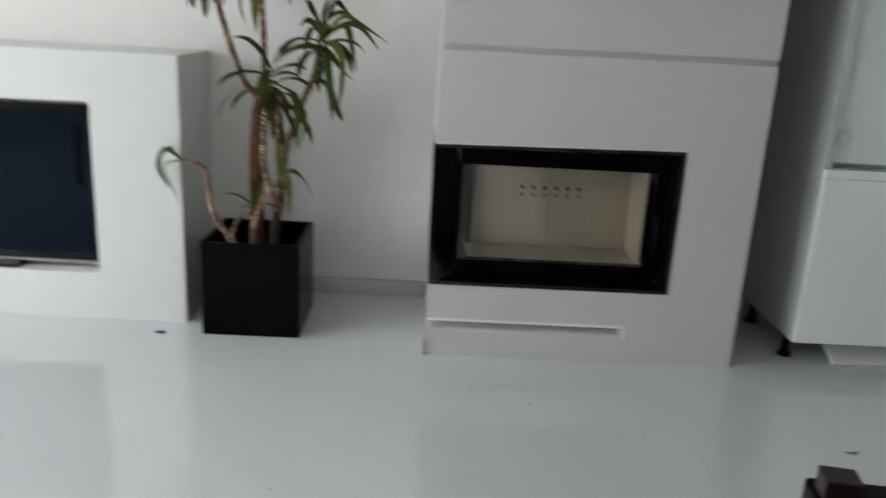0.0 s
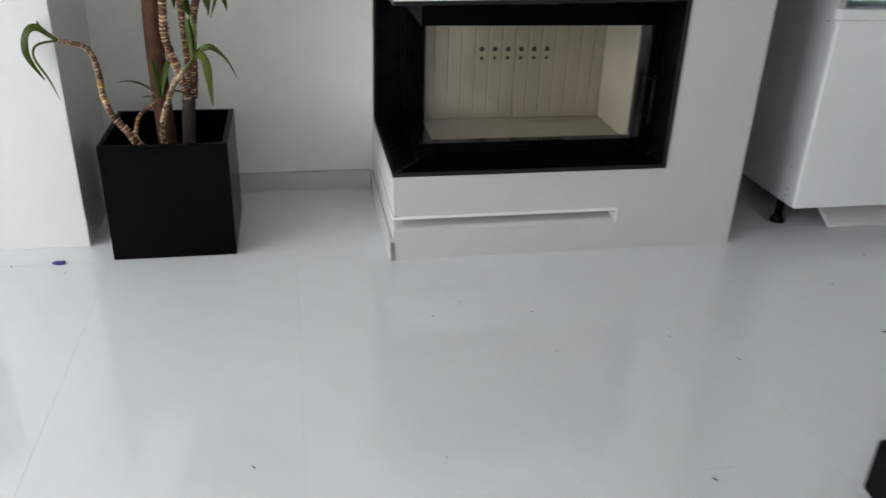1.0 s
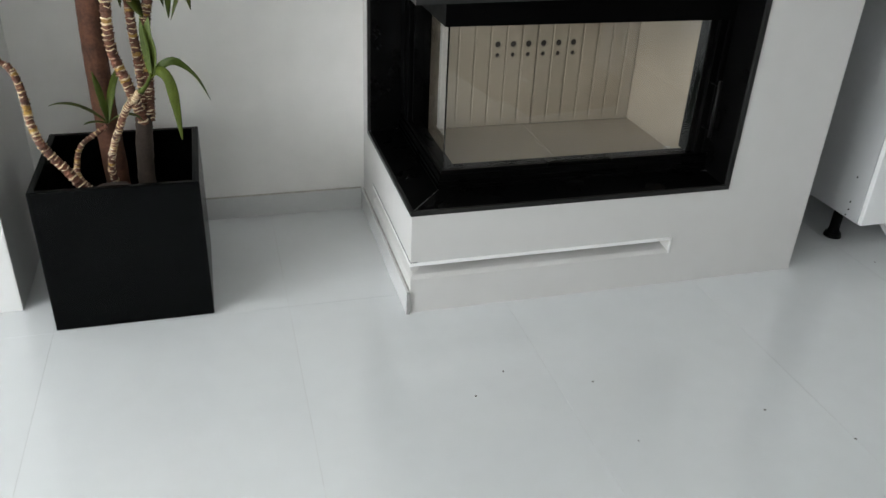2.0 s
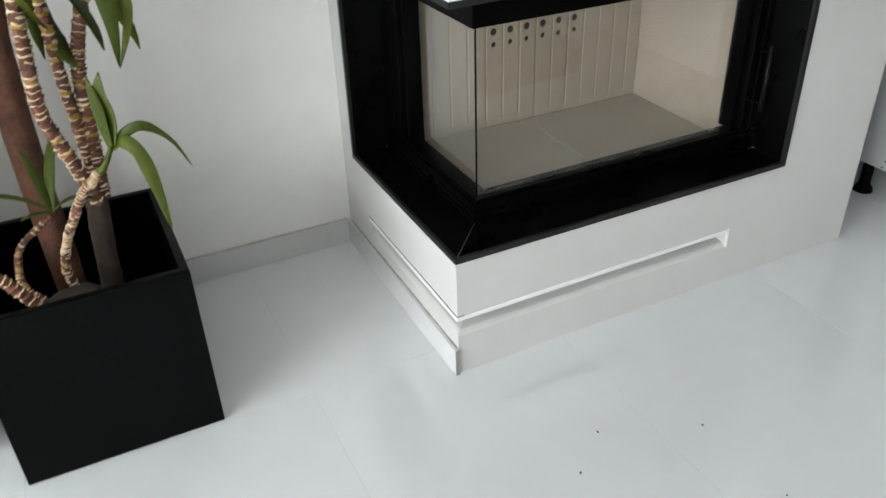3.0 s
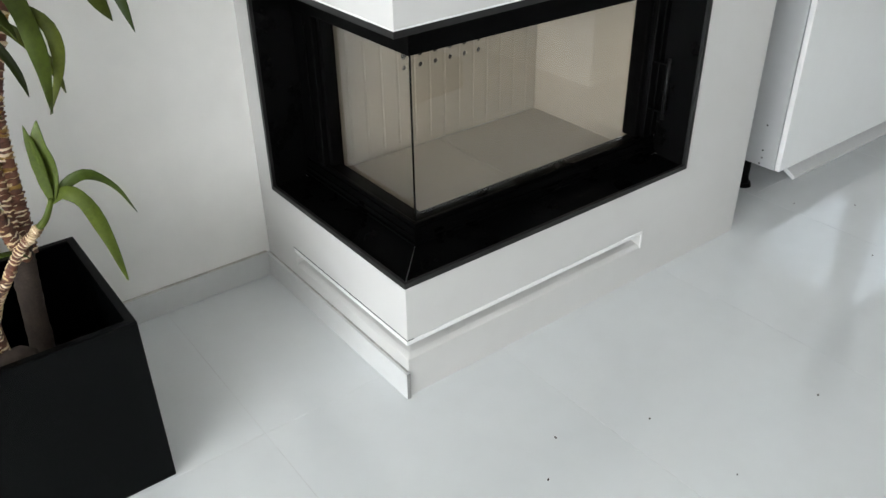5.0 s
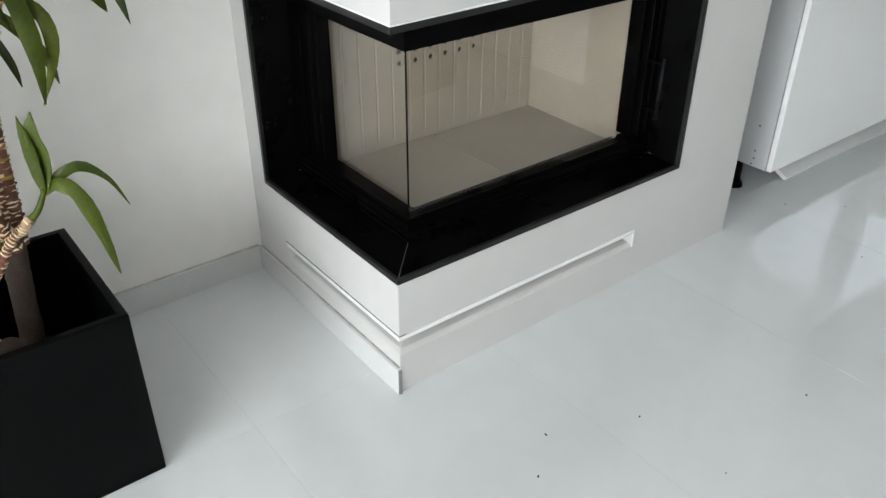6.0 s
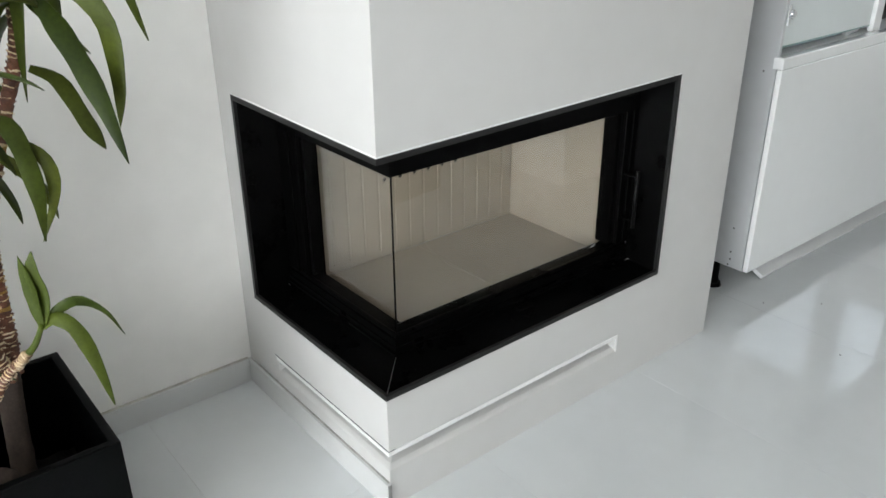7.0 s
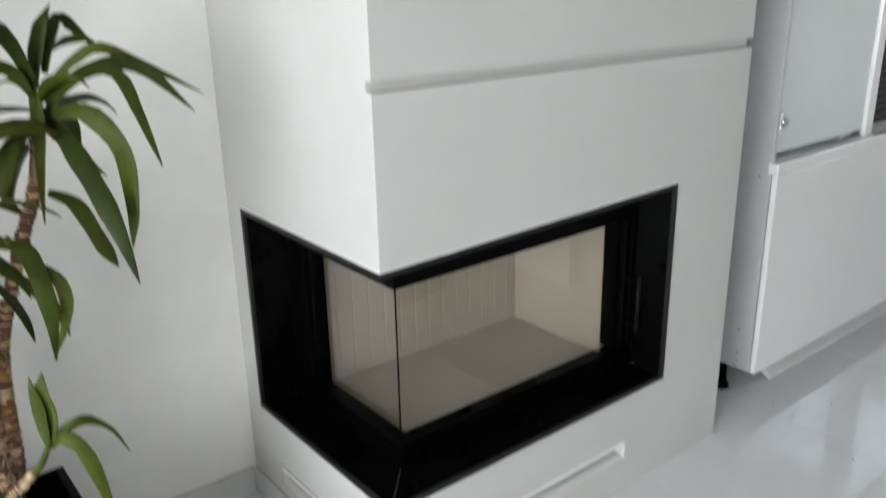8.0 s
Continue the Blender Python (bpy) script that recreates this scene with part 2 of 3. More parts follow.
# skirting of cut tile along the wall and the breast
structure(part("baseboard", box(-1.02, -0.011, YF - 0.011, YF, 0, 0.075, 0.002), SKIRT), "low skirting of polished pale grey tile", "baseboard")
sk = structure(part("baseboard", box(-0.011, 0.0, -0.006, YF, 0, 0.073, 0.001), SKIRT), "skirting tile along the side of the fireplace", "baseboard")
part("cut_edge", box(-0.0105, -0.0005, -0.0072, -0.0055, 0.0005, 0.0725), CUT_EDGE, sk, "raw grey cut end of the tile")
structure(part("baseboard", box(1.24, 1.49, YF - 0.011, YF, 0, 0.075, 0.002), SKIRT), "low skirting of polished pale grey tile", "baseboard")

SEALANT = material("sealant", (0.60, 0.57, 0.51), 0.7, vary=0.4, scale=20)
SEALANT_GREY = material("sealant_grey", (0.46, 0.45, 0.43), 0.8, vary=0.5, scale=25)
structure(part("trim", box(-1.02, -0.011, YF - 0.007, YF, 0.075, 0.0775), SEALANT), "thin brownish sealant line above the skirting", "trim")
structure(part("trim", box(-0.005, 0.0, 0.0, YF - 0.011, 0.073, 0.0743), SEALANT_GREY), "thin greyish sealant line above the skirting", "trim")

# ---- chimney breast ----
BW = 1.24
SLOT_LOW, SLOT_HIGH, SLOT_DEEP = 0.108, 0.151, 0.050


def slot_cutter():
    """The vent slot round the corner: square under its upper lip, coved out to the lower edge, with splayed ends."""
    bm = bmesh.new()
    section = ((-0.012, SLOT_HIGH), (SLOT_DEEP, SLOT_HIGH), (SLOT_DEEP, 0.130), (0.010, SLOT_LOW + 0.010), (0.003, SLOT_LOW + 0.004), (0.0, SLOT_LOW), (-0.012, SLOT_LOW - 0.002))
    rings = []
    for end in ("front", "corner", "side"):
        ring = []
        for d, z in section:
            splay = 0.22 * max(d, 0.0)
            at = {"front": (0.786 - splay, d), "corner": (d, d), "side": (d, 0.515 - splay)}[end]
            ring.append(bm.verts.new((*at, z)))
        rings.append(ring)
    m = len(section)
    for p, q in zip(rings[:-1], rings[1:]):
        for k in range(m):
            bm.faces.new((p[k], p[(k + 1) % m], q[(k + 1) % m], q[k]))
    bm.faces.new(rings[0])
    bm.faces.new(rings[-1][::-1])
    return bm


slot = slot_cutter()


def head(x, y):
    """The height of the opening's upper edge, which runs slightly out of level."""
    return 0.857 + 0.016 * x / 0.947 + 0.005 * y / 0.609


mouth = prism([(-0.05, -0.05), (0.947, -0.05), (0.947, 0.609), (-0.05, 0.609)], 0.304, head)
groove = box(-0.05, BW + 0.05, -0.05, 0.018, 1.203, 1.225)
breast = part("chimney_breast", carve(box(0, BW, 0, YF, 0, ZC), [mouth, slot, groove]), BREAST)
bevelled(breast, 0.0025)
structure(breast, "white painted chimney breast with a vent slot and shadow groove", "chimney breast")

# white profile along the upper lip of the vent slot
L_PLAN = [(-0.0025, -0.0025), (0.788, -0.0025), (0.788, 0.004), (0.004, 0.004), (0.004, 0.517), (-0.0025, 0.517)]
part("slot_profile", prism(L_PLAN, SLOT_HIGH, SLOT_HIGH + 0.010), BEAD, breast, "white upper lip of the vent slot")
part("slot_profile", box(0.786, 0.7915, -0.0025, 0.004, SLOT_LOW - 0.001, SLOT_HIGH + 0.010), BEAD, breast)
# thin filler bead where the plaster meets the insert
part("edge_bead", prism([(-0.002, -0.002), (0.947, -0.002), (0.947, 0.001), (0.001, 0.001), (0.001, 0.609), (-0.002, 0.609)], lambda x, y: head(x, y) + 0.0012, lambda x, y: head(x, y) + 0.0040), BEAD, breast, "thin white filler bead")
# open hairline above the lip
part("hairline", prism([(-0.0012, -0.0012), (0.018, -0.0012), (0.018, 0.002), (0.002, 0.002), (0.002, 0.525), (-0.0012, 0.525)], SLOT_HIGH + 0.0102, SLOT_HIGH + 0.0116), HAIRLINE, breast, "dark hairline crack")

# ---- fireplace insert ----
insert = thing("fireplace_insert", (0, 0, 0.304))
tagged(insert, "black steel corner fireplace insert with clean beige firebox", "fireplace")


def ipart(name, bm, mat, label="", parent=None, smooth=False):
    """A part given in world places."""
    bm.transform(Matrix.Translation((0, 0, -0.304)))
    return part(name, bm, mat, parent or insert, label, smooth)


def quad_solid(a, b, c, d, thick):
    """A plate on four corners, thickened along its normal."""
    bm = bmesh.new()
    f = bm.faces.new([bm.verts.new(p) for p in (a, b, c, d)])
    bm.normal_update()
    nrm = f.normal.copy()
    r = bmesh.ops.extrude_face_region(bm, geom=[f])
    bmesh.ops.translate(bm, vec=nrm * thick, verts=[e for e in r["geom"] if isinstance(e, bmesh.types.BMVert)])
    return bm


FX, FY, Z0, Z1 = 0.947, 0.609, 0.304, 0.864
GX = 0.112                     # glass planes lie this far behind the two faces
I1 = 0.099                     # where the surround meets the door
# surround: sloping plates from the rim to the door, mitred at the corner
ipart("surround_shelf", quad_solid((0, 0, Z0 + 0.006), (FX, 0, Z0 + 0.006), (FX - 0.02, I1, Z0 + 0.022), (I1, I1, Z0 + 0.022), -0.005), BLACK)
ipart("surround_shelf", quad_solid((0, 0, Z0 + 0.006), (I1, I1, Z0 + 0.022), (I1, FY - 0.02, Z0 + 0.022), (0, FY, Z0 + 0.006), -0.005), BLACK)
ipart("surround_top", quad_solid((0, 0, head(0, 0) - 0.006), (I1, I1, Z1 - 0.03), (FX - 0.02, I1, Z1 - 0.03), (FX, 0, head(FX, 0) - 0.006), -0.005), BLACK)
ipart("surround_top", quad_solid((0, 0, head(0, 0) - 0.006), (0, FY, head(0, FY) - 0.006), (I1, FY - 0.02, Z1 - 0.03), (I1, I1, Z1 - 0.03), -0.005), BLACK)
ipart("surround_jamb", quad_solid((FX - 0.006, 0, Z0), (FX - 0.006, 0, head(FX, 0)), (FX - 0.022, I1, Z1 - 0.03), (FX - 0.022, I1, Z0 + 0.02), 0.005), BLACK)
ipart("surround_jamb", quad_solid((0, FY - 0.006, Z0), (I1, FY - 0.022, Z0 + 0.02), (I1, FY - 0.022, Z1 - 0.03), (0, FY - 0.006, head(0, FY)), 0.005), BLACK)
# outer rim, a thin flange proud of the plaster
R = 0.012
ipart("rim", prism([(-0.003, -0.003), (FX, -0.003), (FX, 0.006), (0.006, 0.006), (0.006, FY), (-0.003, FY)], Z0 - 0.001, Z0 + R), RIM)
ipart("rim", prism([(-0.003, -0.003), (FX, -0.003), (FX, 0.006), (0.006, 0.006), (0.006, FY), (-0.003, FY)], lambda x, y: head(x, y) - R, lambda x, y: head(x, y) + 0.001), RIM)
ipart("rim", box(FX - R, FX, -0.003, 0.006, Z0 + R, head(FX, 0) - R), RIM)
ipart("rim", box(-0.003, 0.006, FY - R, FY, Z0 + R, head(0, FY) - R), RIM)

# worn mitre joint of the shelf
seam = tube([Vector((0.001, 0.001, Z0 + 0.0095)), Vector((I1, I1, Z0 + 0.0235))], [0.0011, 0.0007], 6)
ipart("mitre_joint", seam, GREY_METAL, "worn bright mitre line")
# scuffed paint at the two far corners of the shelf
for a, b, c in (((0.070, 0.592, 0.3220), (0.089, 0.586, 0.3255), (0.089, 0.572, 0.3255)), ((0.926, 0.072, 0.3225), (0.922, 0.089, 0.3255), (0.905, 0.089, 0.3255))):
    ipart("scuff", tube([Vector(a), Vector(b), Vector(c)], [0.0006, 0.0015, 0.0006], 6), GREY_METAL, "scuffed bright corner")

# the door: bottom and top rails round the corner, stiles at both ends
DX, DY = FX - 0.022, FY - 0.022
door = ipart("door", prism([(I1, I1), (DX, I1), (DX, 0.150), (0.150, 0.150), (0.150, DY), (I1, DY)], Z0 + 0.022, 0.368), SATIN, "black steel door rail")


def rail(z0, z1, o0, o1, mat, nm):
    return ipart(nm, prism([(o0, o0), (DX, o0), (DX, o1), (o1, o1), (o1, DY), (o0, DY)], z0, z1), mat, parent=door)


rail(0.368, 0.378, 0.106, 0.150, BLACK, "rail_lip")
rail(0.345, 0.352, 0.094, 0.0985, BLACK, "rail_groove")
rail(0.331, 0.336, 0.092, 0.0985, BLACK, "rail_groove")
rail(0.768, Z1 - 0.03, I1, 0.150, SATIN, "top_rail")
for x0, x1, y0 in ((0.862, 0.880, 0.122), (0.880, 0.904, 0.104), (0.904, DX, I1)):
    ipart("stile", box(x0, x1, y0, 0.168, 0.378, 0.768, 0.002), SATIN, parent=door)
for y0, y1, x0 in ((0.488, 0.503, 0.122), (0.503, 0.535, 0.104), (0.535, DY, I1)):
    ipart("stile", box(x0, 0.150, y0, y1, 0.378, 0.768, 0.002), SATIN, parent=door)
ipart("stile", box(0.120, 0.186, 0.538, 0.5535, 0.326, 0.790, 0.002), SATIN, parent=door)
g = ipart("glass_pane", box(GX, 0.890, GX, GX + 0.004, 0.372, 0.770), GLASS, "clear heat-proof glass", door)
g.visible_shadow = False
g = ipart("glass_pane", box(GX, GX + 0.004, GX + 0.005, 0.515, 0.372, 0.770), GLASS, "clear heat-proof glass", door)
g.visible_shadow = False
ipart("glass_seam", box(GX - 0.0015, GX + 0.0005, GX - 0.0015, GX + 0.0005, 0.378, 0.768), SATIN, parent=door)
# tiny maker's print on the glass
for k, w in ((0, 0.022), (1, 0.016)):
    ipart("print_bar", box(0.80 - w, 0.80, GX - 0.0008, GX - 0.0002, 0.396 + 0.005 * k, 0.3972 + 0.005 * k), CARCASS, parent=door)
# handle
hb = cyl(0.0055, 0.165, (0.886, 0.056, 0.527), 14)
ipart("handle", hb, HANDLE, "slim vertical black steel handle", door, True)
for z in (0.462, 0.592):
    ipart("handle_bracket", cyl(0.003, 0.046, (0.888, 0.083, z), 10, "y"), SATIN, parent=door, smooth=True)
for x, y in ((0.86, 0.088), (0.09, 0.50)):
    ipart("screw", cyl(0.005, 0.004, (x, y, Z0 + 0.024), 12), SATIN)
lever = box(0.47, 0.52, 0.072, 0.090, 0.320, 0.327, 0.002)
ipart("air_lever", lever, BLACK)

# firebox lining: floor, back and side boards of pale refractory
SX, FX_JOINT, BYK = 0.539, 0.511, 0.556
ipart("floor_board", box(0.155, FX_JOINT - 0.001, 0.155, BYK, 0.305, 0.325), STONE)
ipart("floor_board", box(FX_JOINT + 0.001, 0.897, 0.171, BYK, 0.305, 0.325), STONE)
bead = [Vector((FX_JOINT + 0.026 * max(0.0, (y - 0.43) / 0.12) ** 1.4 - 0.010 * math.exp(-((y - 0.38) / 0.05) ** 2) + 0.002 * math.sin(y * 60), y, 0.3252)) for y in (0.16 + 0.013 * k for k in range(31))]
ipart("cement_joint", tube(bead, [0.0012 + 0.0005 * math.sin(k * 1.7) for k in range(31)], 6), CEMENT, "uneven pale cement joint")


# places of the air holes
HX = [0.406 + 0.0516 * i for i in range(6)]


def back_board(x0, x1):
    """A grooved board; the grooves are cut between staves."""
    bm = bmesh.new()
    step, z1 = 0.0523, 0.84
    box(x0, x1, BYK + 0.004, BYK + 0.03, 0.325, z1, bm=bm)
    xs = [x for x in (SX + step * k for k in range(-12, 12)) if x0 + 0.01 < x < x1 - 0.01]
    cuts = [x0] + xs + [x1]
    for a, b in zip(cuts[:-1], cuts[1:]):
        if any(a < x < b for x in HX):
            continue
        box(a + (0.0 if a == x0 else 0.0019), b - (0.0 if b == x1 else 0.0019), BYK, BYK + 0.0045, 0.325, z1, 0.0020, 1, bm=bm)
    for x in xs:
        box(x - 0.003, x + 0.003, BYK + 0.0004, BYK + 0.0045, 0.325, 0.348, bm=bm)
    return bm


for a, b in ((0.150, SX - 0.0016), (SX + 0.0016, 0.8952)):
    bb = ipart("back_board", back_board(a, b), STONE)
for x in HX:
    k = math.floor((x - SX) / 0.0523)
    a, b = SX + 0.0523 * k, SX + 0.0523 * (k + 1)
    a, b = a + (0.0016 if k == 0 else 0.0019), b - (0.0016 if k == -1 else 0.0019)
    stave = carve(box(a, b, BYK, BYK + 0.0045, 0.325, 0.84, 0.0020, 1), [cyl(r, 0.03, (x, BYK, z), 18, "y") for z, r in ((0.594, 0.0105), (0.560, 0.0078))])
    ipart("stave", stave, STONE)
    # dark discs at the bottom of the holes: the shade of their depth as colour
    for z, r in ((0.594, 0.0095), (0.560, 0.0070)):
        ipart("air_hole_shade", cyl(r, 0.002, (x, BYK + 0.0042, z), 16, "y"), HOLE_SHADE, "dark disc for the shade inside a round air hole")
ipart("side_board", box(0.897, 0.925, 0.169, BYK + 0.03, 0.305, 0.84), STONE)
ipart("baffle_board", box(0.155, 0.897, 0.30, BYK, 0.80, 0.83), STONE)
ipart("shell", box(0.099, 0.925, 0.586, 0.60, 0.31, 0.862), BLACK)
ipart("shell", box(0.151, 0.925, 0.151, 0.60, 0.840, 0.862), BLACK)

# ---- media unit with television ----
MX, MY = -1.022, 0.227
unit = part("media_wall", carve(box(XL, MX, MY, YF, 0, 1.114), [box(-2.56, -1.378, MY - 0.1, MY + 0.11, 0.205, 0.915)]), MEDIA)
bevelled(unit, 0.002)
structure(unit, "low white boxed-in wall with a television niche", "media wall")
tv = thing("television", (-1.969, MY + 0.06, 0.205))
tagged(tv, "flat black television, switched off, in a white niche", "television")
part("body", box(-0.575, 0.575, 0.0, 0.04, 0.02, 0.69, 0.004), GLOSS_BLACK, tv)
part("screen", box(-0.545, 0.545, -0.003, 0.001, 0.065, 0.66), SCREEN, tv, "dark glossy screen")
part("trim_strip", box(-0.575, 0.575, -0.005, 0.0, 0.022, 0.034, 0.001), GREY_METAL, tv, "thin silver strip")
part("foot", box(-0.25, 0.25, -0.045, 0.045, 0, 0.02, 0.004), GLOSS_BLACK, tv)
part("speaker_bar", box(0.50, 0.522, -0.012, -0.003, 0.36, 0.62, 0.003), POT, tv)

# ---- white cabinet beside the fireplace ----
CX, CY = 1.497, 0.024
cab = thing("sideboard", (CX, CY, 0.0))
tagged(cab, "high-gloss white cabinet on black legs with loose plinth", "cabinet")
CW, CD = 1.35, 0.60


def cpart(name, bm, mat, label="", parent=None, smooth=False):
    return part(name, bm, mat, parent or cab, label, smooth)


# sides greyer than the other panels: the gap's shade is in the colour
cpart("side_panel", box(0.0015, 0.018, 0.0215, CD, 0.111, 2.05, 0.0015), CARCASS, "cabinet side, greyed for the shade in the gap")
cpart("side_panel", box(CW - 0.018, CW - 0.0015, 0.0215, CD, 0.111, 2.05, 0.0015), CARCASS)
cpart("bottom_panel", box(0.018, CW - 0.018, 0.036, CD, 0.111, 0.13), PANEL)
cpart("back_panel", box(0.018, CW - 0.018, CD - 0.01, CD, 0.13, 2.05), PANEL)
cpart("top_panel", box(0.018, CW - 0.018, 0.03, CD - 0.01, 2.03, 2.05), PANEL)
cpart("top_lip", box(0.0, CW, -0.0005, 0.034, 0.7952, 0.832, 0.004, 3), LACQUER, "rounded glossy lip")
cpart("lower_front", box(0.0, CW, 0.0, 0.018, 0.113, 0.7948, 0.003, 3), LACQUER, "bulky glossy white drawer front")
cpart("ledge", box(0.018, CW - 0.018, 0.034, CD - 0.01, 0.812, 0.830), PANEL)
gd = cpart("glass_door", box(0.046, 0.63, 0.048, 0.054, 0.852, 2.02, 0.001), MILK, "pale milky glass door")
cpart("door_edge", box(0.046, 0.63, 0.047, 0.055, 0.8485, 0.852, 0.001), EDGE, parent=gd)
cpart("door_edge", box(0.0425, 0.046, 0.047, 0.055, 0.8485, 2.02, 0.001), EDGE, parent=gd)
cpart("recess_panel", box(0.040, 0.635, 0.085, 0.095, 0.830, 0.95), BLUE_PANEL, "pale blue-grey panel behind the glass")
br = box(0.50, 0.535, 0.060, 0.084, 0.830, 0.848, 0.003)
box(0.535, 0.600, 0.066, 0.084, 0.832, 0.842, 0.002, bm=br)
cpart("bracket", br, CARCASS, "small pale grey bracket")
hg = cyl(0.008, 0.060, (0.042, 0.034, 0.950), 16, "z")
cyl(0.015, 0.024, (0.052, 0.036, 0.952), 18, "y", bm=hg)
cyl(0.010, 0.034, (0.052, 0.034, 0.952), 16, "y", bm=hg)
box(0.030, 0.072, 0.040, 0.0475, 0.935, 0.969, 0.002, bm=hg)
cpart("hinge", hg, CHROME, "small chrome hinge", gd)
cpart("upright", box(0.635, 0.69, 0.036, 0.056, 0.830, 2.03, 0.003), LACQUER)
cpart("upright", box(0.018, 0.040, 0.036, 0.056, 0.830, 2.03, 0.003), LACQUER)
cpart("shelf", box(0.69, CW - 0.018, 0.04, CD - 0.01, 1.46, 1.48), PANEL)
cpart("upper_front", box(0.69, CW, 0.0, 0.018, 1.482, 2.03, 0.002), LACQUER, "glossy white upper door")
cpart("divider", box(0.69, 0.708, 0.056, CD - 0.01, 0.830, 2.03), PANEL)
for x, y in ((0.043, 0.145), (0.05, 0.53), (0.675, 0.160), (CW - 0.06, 0.160), (CW - 0.06, 0.53)):
    lg = cyl(0.017, 0.085, (x, y, 0.0685), 16)
    cyl(0.030, 0.014, (x, y, 0.007), 18, r2=0.026, bm=lg)
    cyl(0.022, 0.02, (x, y, 0.022), 18, r2=0.017, bm=lg)
    cpart("leg", lg, BLACK, "black plastic levelling leg", smooth=False)
# screw holes are dark discs, their inner shade painted, nothing is drilled
for z, y in ((0.785, 0.060), (0.254, 0.073), (0.167, 0.071), (0.141, 0.069), (0.119, 0.075)):
    cpart("screw_hole_shade", cyl(0.003, 0.002, (0.001, y, z), 10, "x"), HOLE_SHADE, "small dark disc for the shade in a screw hole")
plinth = part("plinth_board", box(0, 1.10, -0.008, 0.008, 0, 0.104, 0.002), PANEL)
plinth.matrix_basis = Matrix.Translation((1.704, 0.074, 0.0075)) @ Matrix.Rotation(radians(-0.3), 4, "Z") @ Matrix.Rotation(radians(-62), 4, "X")
tagged(plinth, "loose white plinth board leaning under the cabinet", "plinth")
# the dark thing that fills the open niche
dark = thing("appliance", (CX + 1.02, CY + 0.12, 0.830))
tagged(dark, "dark appliance with black mesh front in the cabinet niche", "appliance")
part("body", box(-0.29, 0.29, 0.0, 0.42, 0.0, 0.56, 0.008), GLOSS_BLACK, dark)
for k in range(18):
    part("rib", box(-0.27, 0.27, -0.006, -0.0005, 0.04 + 0.027 * k, 0.054 + 0.027 * k, 0.002, 1), POT, dark)

# ---- white low furniture opposite the fireplace ----
seat = thing("low_cabinet", (2.21, -1.27, 0))
tagged(seat, "plain white low cabinet standing on the tiles", "cabinet")
part("body", box(-0.37, 0.6, -0.9, 0.32, 0.0, 0.44, 0.006), LACQUER, seat)
part("top", box(-0.375, 0.605, -0.905, 0.325, 0.44, 0.465, 0.004), LACQUER, seat)

# ---- black stepped table with its things ----
table = thing("side_table", (1.1, -1.75, 0))
tagged(table, "black side table with a low front step and rounded edges", "table")


def table_block(name, corner, w, d, z0, z1, r):
    """A block of the table with its front corner at a place, turned a little; its edges rounded."""
    bm = box(0, w, -d, 0, z0, z1, r, 3)
    return part(name, bm, POT, table, at=pose(corner[0] - 1.1, corner[1] + 1.75, 0, 0, 0, -8))


table_block("lower_step", (0.908, -1.243), 0.50, 0.19, 0.0, 0.14, 0.010)
table_block("upper_block", (0.826, -1.455), 0.56, 0.62, 0.0, 0.40, 0.012)
bx = part("wooden_box", box(-0.038, 0.038, -0.034, 0.034, 0, 0.050, 0.004), WENGE)
bx.matrix_basis = pose(0.862, -1.532, 0.40, 0, 0, -11)
tagged(bx, "small dark brown wooden box on the black table", "box")
pp = part("paper_sheet", box(-0.015, 0.015, -0.045, 0.045, 0, 0.003, 0.001), PAPER)
pp.matrix_basis = pose(0.922, -1.365, 0.14, 0, 0, -8)
tagged(pp, "small white paper slip lying on the black step", "paper")

# ---- planter ----
PX0, PX1, PY0, PY1, PH = -0.924, -0.524, 0.107, 0.507, 0.397
pot = thing("planter", ((PX0 + PX1) / 2, (PY0 + PY1) / 2, 0))
tagged(pot, "square black planter standing on white tiles", "planter")
h = (PX1 - PX0) / 2
body = carve(box(-h, h, -h, h, 0, PH), [box(-h + 0.018, h - 0.018, -h + 0.018, h - 0.018, 0.03, PH + 0.1)])
bevelled(part("body", body, POT, pot), 0.003)
soil = bmesh.new()
bmesh.ops.create_grid(soil, x_segments=40, y_segments=40, size=h - 0.0185)
for v in soil.verts:
    v.co.z = 0.150 + 0.02 * noise.noise(v.co * 14) + 0.012 * noise.noise(v.co * 45)
part("soil", soil, SOIL, pot, "dark potting soil", smooth=True)

# ---- yucca ----
plant = thing("yucca", (-0.724, 0.307, 0.28))
tagged(plant, "tall yucca with bark canes, ringed stems and strap leaves", "plant")
ORIGIN = Vector((-0.724, 0.307, 0.28))
rng = random.Random(7)


def smooth_path(pts, n):
    """Points along a Catmull-Rom curve."""
    p = [Vector(q) for q in pts]
    p = [2 * p[0] - p[1]] + p + [2 * p[-1] - p[-2]]
    out = []
    for i in range(n + 1):
        s = i / n * (len(p) - 3)
        k = min(int(s), len(p) - 4)
        t = s - k
        a, b, c, d = p[k:k + 4]
        out.append(0.5 * (2 * b + (c - a) * t + (2 * a - 5 * b + 4 * c - d) * t * t + (3 * b - a - 3 * c + d) * t ** 3))
    return out


